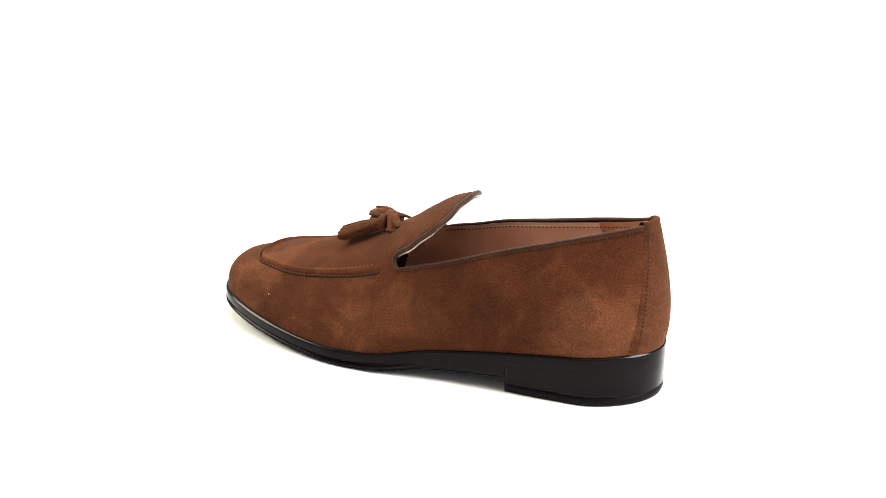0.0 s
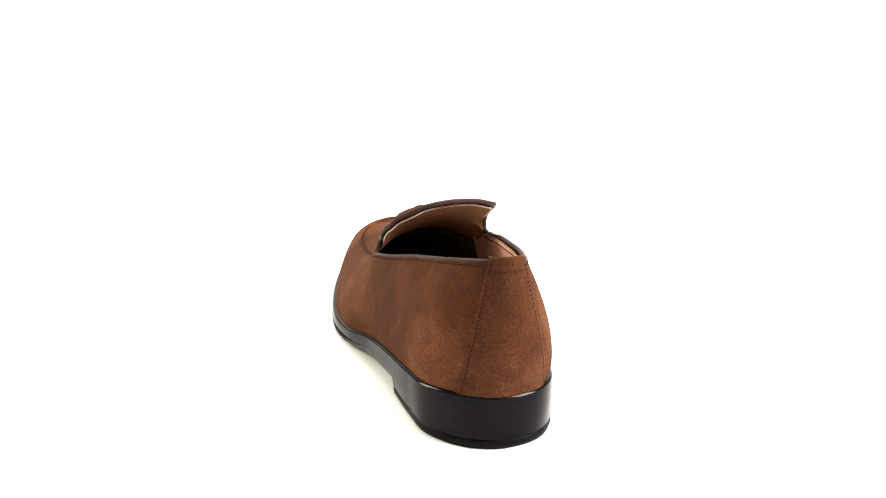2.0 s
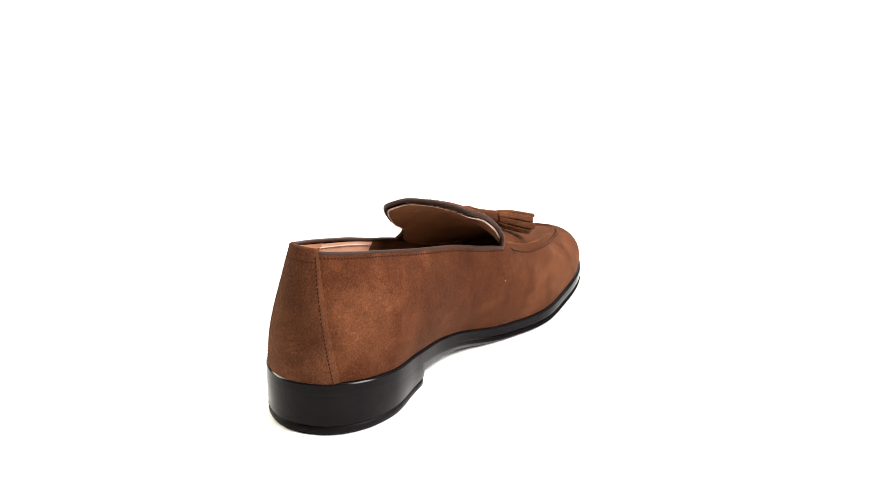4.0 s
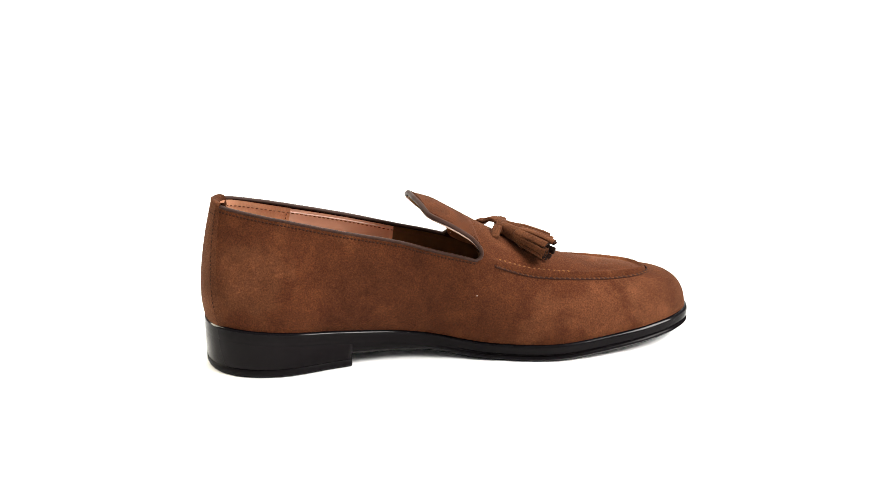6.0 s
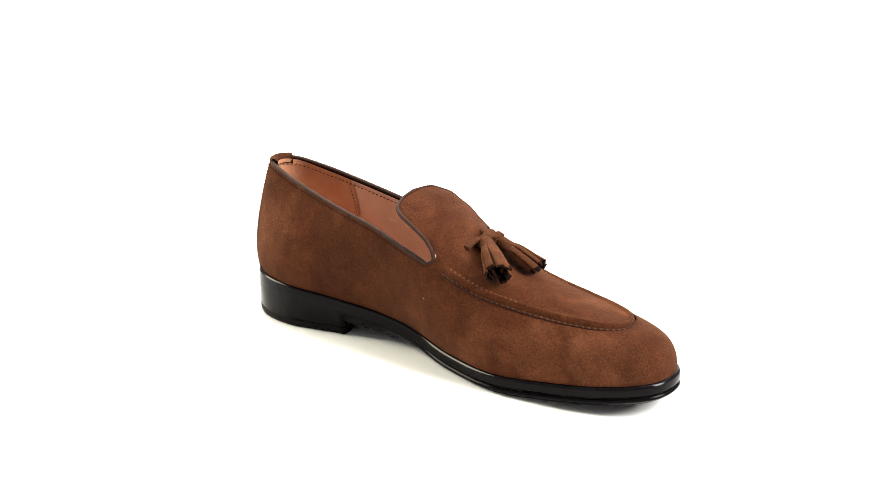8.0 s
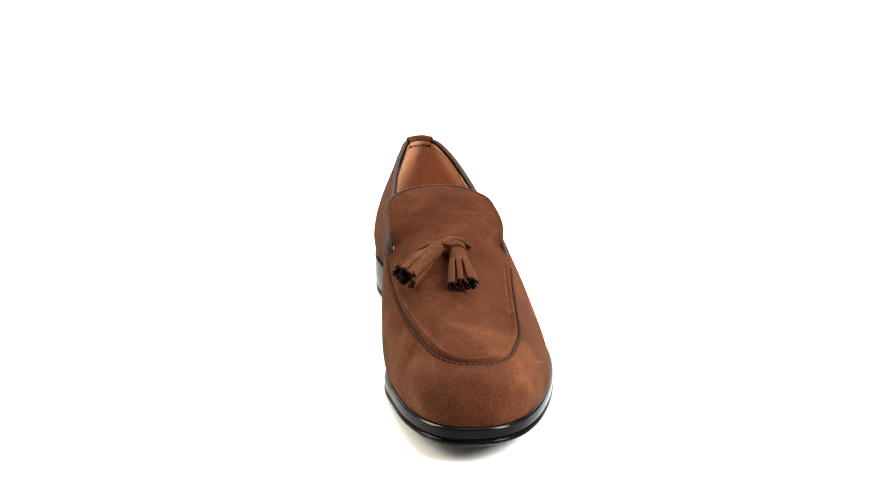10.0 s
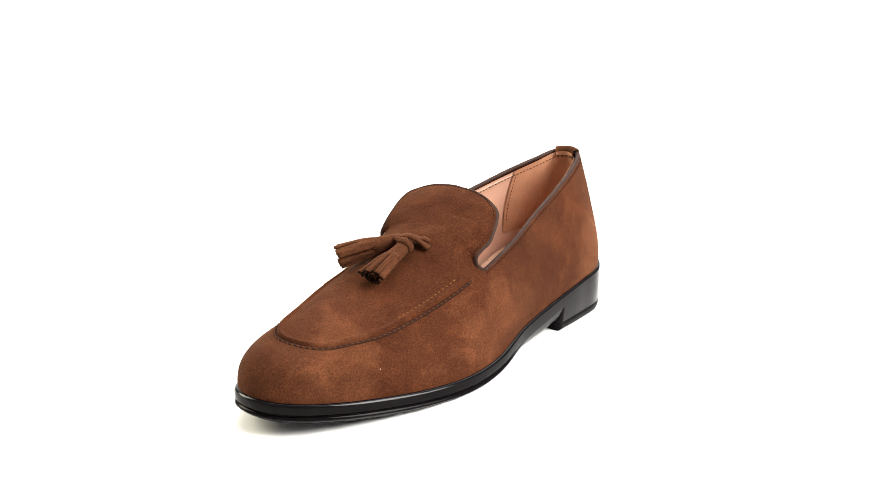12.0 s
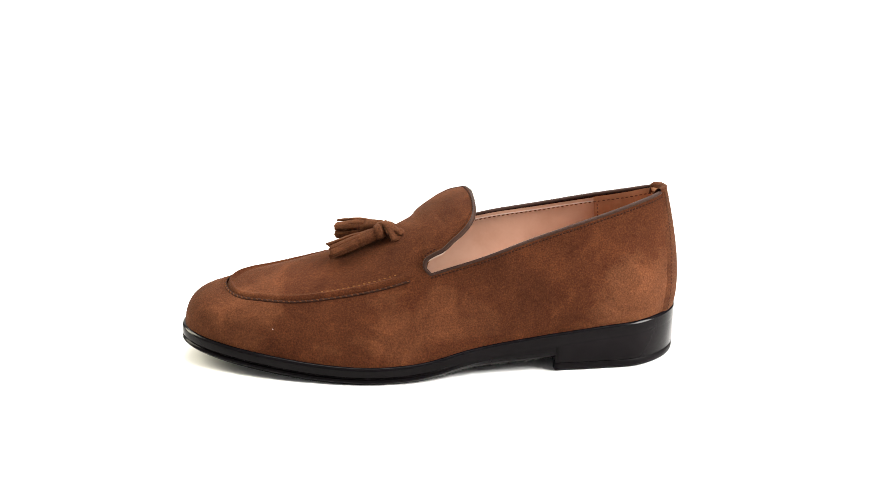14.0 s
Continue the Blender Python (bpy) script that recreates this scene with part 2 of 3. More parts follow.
feather_z = smooth_table([(-0.21, 0.0413), (-0.19, 0.0418), (-0.14, 0.0388), (-0.08, 0.0324), (-0.02, 0.0242), (0.02, 0.0165), (0.06, 0.0143), (0.1, 0.0155), (0.15, 0.0200), (0.19, 0.0244), (0.23, 0.0294)])
tread_z = smooth_table([(-0.21, 0.022), (-0.08, 0.0105), (-0.02, 0.0068), (0.03, 0.0010), (0.06, 0.0), (0.10, 0.0), (0.14, 0.0025), (0.18, 0.008), (0.23, 0.017)])
ridge_z = smooth_table([(-0.0244, 0.1385), (-0.0097, 0.1350), (0.0094, 0.1240), (0.024, 0.1150), (0.038, 0.1060), (0.06, 0.0945), (0.08, 0.0870),
                        (0.10, 0.0808), (0.13, 0.0732), (0.15, 0.0694), (0.168, 0.0655), (0.1846, 0.0611)])
bulge_at = [0.0110, 0.0104, 0.0087, 0.0067, 0.0049, 0.0047, 0.0048, 0.0047, 0.0057, 0.0069, 0.0076, 0.0066, 0.0044, 0.0052, 0.0059, 0.0066, 0.0087, 0.0091, 0.0089, 0.0086, 0.0074, 0.0061, 0.0065, 0.0079, 0.0091, 0.0100]
PER = 12
N_RING = PER * len(OUTLINE)
outline = loop(OUTLINE, PER)
shoulder = loop(SHOULDER, PER)
bulge = loop([(b, 0) for b in bulge_at], PER)[:, 0]
I_L, I_R = 7 * PER, 20 * PER       # where the two throat notches lie on the ring


def outward(ring):
    d = np.roll(ring, -1, 0) - np.roll(ring, 1, 0)
    n = np.stack([d[:, 1], -d[:, 0]], 1)
    return n / np.linalg.norm(n, axis=1)[:, None] * (1 if ((ring[:, 0] * np.roll(ring[:, 1], -1)) - np.roll(ring[:, 0], -1) * ring[:, 1]).sum() > 0 else -1)


OUT = outward(outline)


def outline_at(inset, z):
    """The sole's outline drawn in by a distance, at given heights."""
    q = outline - OUT * np.reshape(inset, (-1, 1))
    return np.column_stack([q, z if np.ndim(z) else np.full(len(q), z)])


FEATHER_Z = feather_z(outline[:, 0])
feather = outline_at(0.0026, FEATHER_Z)

LOW_BELLY = np.interp(outline[:, 0], [-0.17, -0.08, 0.0], [0.22, 0.14, 0.06])      # the heel bulges low, the vamp evenly


def wall_point(w, inner=0.0):
    """The ring of the upper's side at height fraction w."""
    mid = (feather + shoulder) / 2
    rise = shoulder - feather
    across = np.column_stack([OUT, np.zeros(len(OUT))])
    nor = across - (across * rise).sum(1)[:, None] / (rise * rise).sum(1)[:, None] * rise
    nor /= np.linalg.norm(nor, axis=1)[:, None]
    ctrl = mid + nor * 2 * bulge[:, None] - rise * LOW_BELLY[:, None]
    p = (1 - w)**2 * feather + 2 * w * (1 - w) * ctrl + w * w * shoulder
    return p - nor * inner


def build_upper():
    """Side walls, apron and tongue in one skin; returns verts, faces and the apron's rows."""
    rows_w = 22
    verts, faces = [], []
    for w in np.linspace(0, 1, rows_w):
        verts += list(wall_point(w))
    faces += grid_faces(rows_w, N_RING, True)
    left = np.vstack([shoulder[:I_L], loop(TONGUE_L, PER, False)])
    right = np.vstack([[shoulder[0]], shoulder[:I_R - 1:-1], loop(TONGUE_R, PER, False)[1:]])
    return verts, faces, left, right


def resample(curve, marks, count):
    """Points along a curve at the marks' fractions."""
    s = along(curve)
    return np.stack([np.interp(marks * s[-1], s, curve[:, i]) for i in range(3)], 1)


def apron_rows(left, right):
    n = len(left)
    cut = N_RING - I_R                       # the right edge's own notch
    seam, flap = right[:cut + 1], right[cut:]
    fl = along(left[:I_L + 1])
    ft = along(left[I_L:])
    right = np.vstack([resample(seam, fl / fl[-1], 0)[:-1], resample(flap, ft / ft[-1], 0)])
    fr = along(left) / along(left)[-1]
    # the ridge starts slowly at the toe, then keeps level with the edges
    ex = 0.5 * (left[:, 0] + right[:, 0])
    x0, x1 = left[0, 0], left[-1, 0]
    lead = np.interp(ex, [-0.0202, -0.0187, 0.02, 0.06, 0.15, 0.179], [0, 0.012, 0.004, 0.0, -0.002, 0])
    rx = np.clip(ex + lead * np.interp(fr, [0, 0.7, 0.85, 0.97, 1], [1, 1, 1, 0.6, 0]), x1, x0)
    rx = np.minimum.accumulate(rx)
    rz = ridge_z(rx)
    cols = np.concatenate([np.linspace(-1, -0.7, 13), np.linspace(-0.7, 0.7, 17)[1:-1], np.linspace(0.7, 1, 13)])
    rows = []
    for i in range(n):
        a, b = left[i], right[i]
        half = np.linalg.norm(a - b) / 2
        top = np.array([rx[i], (a[1] + b[1]) / 2 + np.interp(ex[i], [-0.02, 0.03, 0.08, 0.17], [0, 0, -0.009, -0.009]), rz[i]])
        row = []
        for q in cols:
            t = (1 - q) / 2
            base = a * t + b * (1 - t)
            arch = 1 - abs(q) ** 2.1
            p = base + (top - (a + b) / 2) * arch
            row.append(p)
        rows.append(row)
    rows = np.array(rows)
    # ease the skin along its length, leaving the edges where they are
    pad = np.concatenate([rows[:1].repeat(8, 0), rows, rows[-1:].repeat(8, 0)])
    bell = np.exp(-np.linspace(-2, 2, 17) ** 2)
    bell /= bell.sum()
    bend = np.exp(-((np.arange(n) - I_L - 12) / 26.0) ** 2)[:, None, None] * (1 - np.abs(cols) ** 4)[None, :, None]
    for _ in range(24):
        pad = np.concatenate([rows[:1].repeat(8, 0), rows, rows[-1:].repeat(8, 0)])
        rows = rows + (sum(bell[k] * pad[k:k + n] for k in range(17)) - rows) * bend
    soft = sum(bell[k] * np.concatenate([rows[:1].repeat(8, 0), rows, rows[-1:].repeat(8, 0)])[k:k + n] for k in range(17))
    ease = (1 - np.abs(cols) ** 5)[None, :, None] * np.clip(np.minimum(np.arange(n), np.arange(n)[::-1]) / 8, 0, 1)[:, None, None]
    rows = rows + (soft - rows) * ease
    # the raised roll along the hand-sewn seam
    rim = np.vstack([left, right])
    d = np.sqrt(((rows[:, :, None, :] - rim[None, None]) ** 2).sum(-1)).min(2)
    seam = np.interp(rows[..., 0], [0.02, 0.05], [0, 1])
    rows[..., 2] += seam * (0.0030 * np.exp(-((d - 0.0042) / 0.0021) ** 2) - 0.0030 * np.exp(-(d / 0.0019) ** 2))
    # a shallow crease across the tongue
    lx, ly = rows[..., 0] - 0.002 + 0.35 * (rows[..., 1] - 0.024), rows[..., 1] - 0.024
    rows[..., 2] -= 0.0008 * np.exp(-(lx / 0.0022) ** 2 - (ly / 0.012) ** 2)
    return rows, right


def loafer():
    shoe = new("loafer")
    tagged(shoe, "brown suede tassel loafer with black sole turning on white table", "shoe")
    verts, faces, left, right = build_upper()
    rows, right = apron_rows(left, right)
    n, c = rows.shape[:2]
    o = len(verts)
    verts += list(rows.reshape(-1, 3))
    faces += [tuple(o + k for k in f) for f in grid_faces(n, c)]
    part("upper", from_lists("upper", np.array(verts) * K, faces, M_SUEDE), shoe, "mottled brown suede upper")
    # linings: smooth quarters behind, a browner vamp lining under the tongue, its sides coloured darker for the
    # tongue's shade
    rows_w = 16
    rings = [wall_point(w, 0.0050) for w in np.linspace(0.02, 0.985, rows_w)]
    rear = np.arange(I_L + 13, I_R + 10)
    front = np.concatenate([np.arange(I_R + 9, N_RING), np.arange(0, I_L + 14)])
    lv = np.vstack([q[rear] for q in rings])
    quarters = part("quarter_lining", from_lists("quarter_lining", lv * K, grid_faces(rows_w, len(rear)), M_LINING), shoe, "smooth pinkish tan leather lining")
    # two short faded prints on the lining of the outer quarter
    for mid, level in ((112.0, 0.69), (107.6, 0.685)):
        v = []
        for w in np.linspace(level - 0.011, level + 0.011, 3):
            ring = wall_point(w, 0.0056)
            for at in np.linspace(mid - 1.0, mid + 1.0, 5):
                i = int(at)
                v.append(ring[i] + (ring[i + 1] - ring[i]) * (at - i))
        part("size_print", from_lists("size_print", np.array(v) * K, grid_faces(3, 5), M_MARK), quarters, "faded pale print")
    tang = np.gradient(rows, axis=0)
    cross = np.gradient(rows, axis=1)
    nor = np.cross(tang, cross)
    nor = nor / np.maximum(np.linalg.norm(nor, axis=2)[..., None], 1e-9)
    nor[nor[..., 2] < 0] *= -1
    nor[0], nor[-1] = nor[1], nor[-2]
    slope = np.stack([np.full(rows.shape[:2], 0.42), rows[..., 1] * 7, np.full(rows.shape[:2], 0.9)], -1)
    under = rows - slope * 0.0048
    bell = np.exp(-np.linspace(-2, 2, 17) ** 2)
    bell /= bell.sum()
    calm = np.exp(-((np.arange(n) - I_L - 10) / 22.0) ** 2)[:, None, None]
    for _ in range(8):
        pad = np.concatenate([under[:1].repeat(8, 0), under, under[-1:].repeat(8, 0)])
        under = under + (sum(bell[k] * pad[k:k + n] for k in range(17)) - under) * calm
    under = under[:, 1:-1]
    # front side walls, with the shade below the tongue put into their colour
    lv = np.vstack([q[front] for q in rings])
    part("shaded_vamp_side_lining", from_lists("shaded_vamp_side_lining", lv * K, grid_faces(rows_w, len(front)), M_VAMP_SHADED), shoe, "olive brown vamp lining darkened for the tongue's shade")
    part("vamp_lining", from_lists("vamp_lining", under.reshape(-1, 3) * K, grid_faces(n, c - 2), M_VAMP), shoe, "tan leather lining under the tongue")
    # heel lining piece: the counter, a little proud of the lining
    cv, cf = [], []
    arc = range(10 * PER + 2, 16 * PER - 1)
    for w in np.linspace(0.3, 0.995, 12):
        ring = wall_point(w, 0.0060)
        cv += [ring[i] for i in arc]
    part("heel_lining", from_lists("heel_lining", np.array(cv) * K, grid_faces(12, len(arc)), M_COUNTER), shoe, "rough pinkish suede heel lining")
    for i, lean in ((arc[0], -1), (arc[-1], 1)):
        line = np.array([wall_point(w, 0.0066)[i + lean * -1] for w in np.linspace(0.45, 0.95, 16)])
        away = np.tile([-OUT[i][0], -OUT[i][1], 0], (16, 1))
        v, f = stitch_row(line * K, away, 0.0028, 0.0017, 0.00035, 0.0004)
        part("counter_stitching", from_lists("counter_stitching", v, f, M_LINING_THREAD), shoe, "brown thread")
    # pale raw edge of the lining along the topline
    ring = wall_point(0.955, 0.0054)[I_L + 14:I_R - 9]
    v, f = tube(ring * K, np.tile([0, 0, 1.0], (len(ring), 1)), 0.0004 * K, 0.0004 * K, 6)
    part("lining_edge", from_lists("lining_edge", v, f, M_EDGE), shoe, "pale raw leather edge")
    # insole: coloured dark for the shade inside the forefoot, a pale leather sock in the waist and heel
    ring = outline_at(0.009, FEATHER_Z + 0.006)
    mid = ring.mean(0)
    ln = len(ring)

    def floor_piece(ring):
        iv = []
        for s in (1.0, 0.66, 0.33, 0.0):
            q = ring.copy()
            q[:, 1] = mid[1] + (q[:, 1] - mid[1]) * s
            iv += [*q]
        return iv

    part("insole", from_lists("insole", np.array(floor_piece(ring)) * K, grid_faces(4, ln, True), M_INSOLE_SHADED), shoe, "leather insole, coloured dark for the forefoot's shade")
    sock = outline_at(0.0085, FEATHER_Z + 0.0075)
    sock = sock[np.argwhere(sock[:, 0] < -0.035)[:, 0]]
    part("heel_sock", from_lists("heel_sock", np.array(floor_piece(sock)) * K, grid_faces(4, len(sock)), M_SOCK), shoe, "pale pinkish leather heel sock")
    bindings(shoe, left, right, rows)
    stitching(shoe, left, right, rows, nor)
    second_rows(shoe, rows, nor)
    heel_strip(shoe)
    sole(shoe)
    tassels(shoe, rows)
    return shoe


def wall_normals(w, idx):
    a, b = wall_point(w), wall_point(w - 0.04)
    up = a - b
    tan = np.roll(a, -1, 0) - np.roll(a, 1, 0)
    nn = np.cross(tan, up)
    nn /= np.linalg.norm(nn, axis=1)[:, None]
    flip = (nn[:, :2] * OUT).sum(1) < 0
    nn[flip] *= -1
    return nn[idx]


def edge_loop(left, right):
    """The rim of the opening: topline, both throat notches and the tongue, with its normals."""
    idx = np.arange(I_L, I_R + 1)
    top, n_top = wall_point(1.0)[idx], wall_normals(1.0, idx)
    flap = np.vstack([right[I_L:], left[I_L:][::-1][1:]])
    n_flap = np.column_stack([np.full(len(flap), 0.45), flap[:, 1] * 9, np.full(len(flap), 0.85)])
    n_flap /= np.linalg.norm(n_flap, axis=1)[:, None]
    pts = np.vstack([top[:-1], flap[:-1]])
    nn = np.vstack([n_top[:-1], n_flap[:-1]])
    wide = np.arange(-6, 7)
    nn = sum(np.roll(nn, k, 0) for k in wide)
    return pts, nn / np.linalg.norm(nn, axis=1)[:, None]


def bindings(shoe, left, right, rows):
    """Brown leather binding round the opening and the tongue, in one piece."""
    pts, nn = edge_loop(left, right)
    pts = np.vstack([pts, pts[:2]])
    nn = np.vstack([nn, nn[:2]])
    p, q = even(pts - nn * 0.0015, 330), even(nn, 330)
    v, f = tube(p * K, q, 0.0016 * K, 0.0021 * K, 12)
    part("binding", from_lists("binding", v, f, M_BINDING), shoe, "dark brown leather binding")
    pale = np.vstack([left[I_L + 14:], right[:I_L + 17:-1][1:]])
    push = np.tile([0.0005, 0.0, -0.0048], (len(pale), 1))
    push[:, 1] = -np.sign(pale[:, 1]) * np.minimum(np.abs(pale[:, 1]) * 0.08, 0.003)
    v, f = tube(even(pale + push, 120) * K, even(np.tile([0, 0, 1.0], (len(pale), 1)), 120), 0.0006 * K, 0.0008 * K, 6)
    part("tongue_lining_edge", from_lists("tongue_lining_edge", v, f, M_EDGE), shoe, "pale raw leather edge")


def inside_edge(row, d):
    """The point at a distance d from a row's start, and its index."""
    s = along(row)
    return np.array([np.interp(d, s, row[:, i]) for i in range(3)]), min(int(np.searchsorted(s, d)), len(row) - 1)


def stitching(shoe, left, right, rows, nor):
    idx = np.arange(I_L, I_R + 1)
    height = np.linalg.norm(shoulder - feather, axis=1)
    w = (1 - 0.0026 / height)[:, None]
    pts, nn = wall_point(w)[idx], wall_normals(0.95, idx)
    pts = pts + nn * 0.0003
    v, f = stitch_row(pts * K, nn, 0.0021, 0.0015, 0.00044, 0.00036)
    part("topline_stitching", from_lists("topline_stitching", v, f, M_THREAD), shoe, "dark brown thread")
    # inside the opening, through the lining
    w = (1 - 0.0044 / height)[:, None]
    inner = wall_point(w, 0.0064)[idx]
    v, f = stitch_row(inner * K, -nn, 0.0028, 0.0018, 0.00035, 0.0004)
    part("lining_stitching", from_lists("lining_stitching", v, f, M_LINING_THREAD), shoe, "dark brown thread")
    # tongue: a row a little inside the edge, across below the top
    mid = rows[:, rows.shape[1] // 2]
    s = along(mid)
    last = int(np.searchsorted(s, s[-1] - 0.0033))
    one, two, n1, n2 = [], [], [], []
    for i in range(I_L + 2, last + 1):
        p, k = inside_edge(rows[i], 0.0031)
        one.append(p)
        n1.append(nor[i, k])
        p, k = inside_edge(rows[i, ::-1], 0.0031)
        two.append(p)
        n2.append(nor[i, -1 - k])
    c0, c1 = 4, rows.shape[1] - 4
    pts = np.vstack([one, rows[last, c0:c1], two[::-1]])
    nn = np.vstack([n1, nor[last, c0:c1], n2[::-1]])
    pts, nn = even(pts, 260), even(nn, 260)
    v, f = stitch_row(pts * K + nn * 0.0002, nn, 0.0021, 0.0015, 0.00046, 0.00038)
    part("tongue_stitching", from_lists("tongue_stitching", v, f, M_THREAD), shoe, "dark brown thread")
    # apron seam
    keep = left[:I_L, 0] > 0.026
    a = left[:I_L][keep]
    keep_r = right[:I_L, 0] > 0.034
    b = right[:I_L][keep_r]
    pts = even(np.vstack([a[::-1], b[1:]]), 220)
    up = np.tile([0, 0, 1.0], (220, 1))
    up[:, :2] = (pts[:, :2] - np.array([0.09, 0.0])) * 9
    # added dark strip that stands in for the dark of the recessed seam
    v, f = tube(pts * K, up, 0.0014 * K, 0.0006 * K, 6)
    part("seam_groove_line", from_lists("seam_groove_line", v, f, M_THREAD), shoe, "dark strip added for the seam's groove")
    v, f = stitch_row(pts * K, up, 0.0033, 0.0022, 0.00056, 0.0009, 0.5)
    part("apron_stitching", from_lists("apron_stitching", v, f, M_SEAM), shoe, "brown hand-sewn thread")


def second_rows(shoe, rows, nor):
    """A short second row of stitches beside the throat, on either side."""
    for cols in ((4, 5), (-5, -6)):
        line = rows[:I_L, cols[0]] * 0.5 + rows[:I_L, cols[1]] * 0.5
        keep = (line[:, 0] > 0.034) & (line[:, 0] < 0.105)
        v, f = stitch_row(line[keep] * K, nor[:I_L, cols[0]][keep], 0.0031, 0.0016, 0.00042, 0.00055, 0.3)
        part("throat_stitching", from_lists("throat_stitching", v, f, M_ROLL_THREAD), shoe, "pale brown thread")


def heel_strip(shoe):
    """A suede back strip with a row of stitches on each edge, folded over the topline."""
    a, b = 12 * PER + 2, 14 * PER + 1
    v = []
    ws = np.linspace(0.0, 1.0, 20)
    cols = 18
    for w in ws:
        ring = wall_point(w)
        wide = np.interp(w, [0, 1], [1.4, 0.95])
        mid = (a + b) / 2
        for t in np.linspace(-1, 1, cols):
            s = mid + t * (b - a) / 2 * wide
            i = int(s)
            p = ring[i] + (ring[i + 1] - ring[i]) * (s - i)
            o2 = OUT[i] + (OUT[i + 1] - OUT[i]) * (s - i)
            lift = 0.0017 if abs(t) < 0.99 else 0.0
            v.append(p + np.array([o2[0], o2[1], 0]) * lift)
    top = np.array(v[-cols:])
    fold = [*top]
    for inx, up in ((0.0002, 0.0024), (0.0016, 0.0032), (0.0042, 0.0026), (0.0060, 0.0002), (0.0066, -0.0060)):
        for j in range(cols):
            i = int(a + (b - a) * j / (cols - 1))
            fold.append(top[j] + np.array([-OUT[i][0] * inx, -OUT[i][1] * inx, up]))
    part("heel_strip", from_lists("heel_strip", np.array(v) * K, grid_faces(20, cols), M_STRIP), shoe, "darker brown suede back strip")
    part("strip_fold", from_lists("strip_fold", np.array(fold) * K, grid_faces(6, cols), M_STRIP), shoe, "suede edge folded over topline")
    # a cross row of stitches under the folded top
    ring = wall_point(0.95)
    span = np.linspace(a + 1.2, b - 1.2, 14)
    pts = np.array([ring[int(q)] + (ring[int(q) + 1] - ring[int(q)]) * (q - int(q)) for q in span])
    nn = np.array([[*OUT[int(q)], 0.1] for q in span])
    v2, f2 = stitch_row((pts + nn * 0.0018) * K, nn, 0.0026, 0.0016, 0.0003, 0.00012)
    part("fold_stitching", from_lists("fold_stitching", v2, f2, M_THREAD), shoe, "brown thread")
    for t in (-0.85, 0.85):
        pts, nn = [], []
        for w in ws:
            ring = wall_point(w)
            wide = np.interp(w, [0, 1], [1.4, 0.95])
            s = (a + b) / 2 + t * (b - a) / 2 * wide
            i = int(s)
            p = ring[i] + (ring[i + 1] - ring[i]) * (s - i)
            o2 = np.array([*OUT[i], 0.1])
            pts.append(p + o2 * 0.0018)
            nn.append(o2)
        v2, f2 = stitch_row(np.array(pts) * K, nn, 0.0022, 0.0015, 0.00036, 0.00026)
        part("heel_strip_stitching", from_lists("heel_strip_stitching", v2, f2, M_THREAD), shoe, "brown thread")


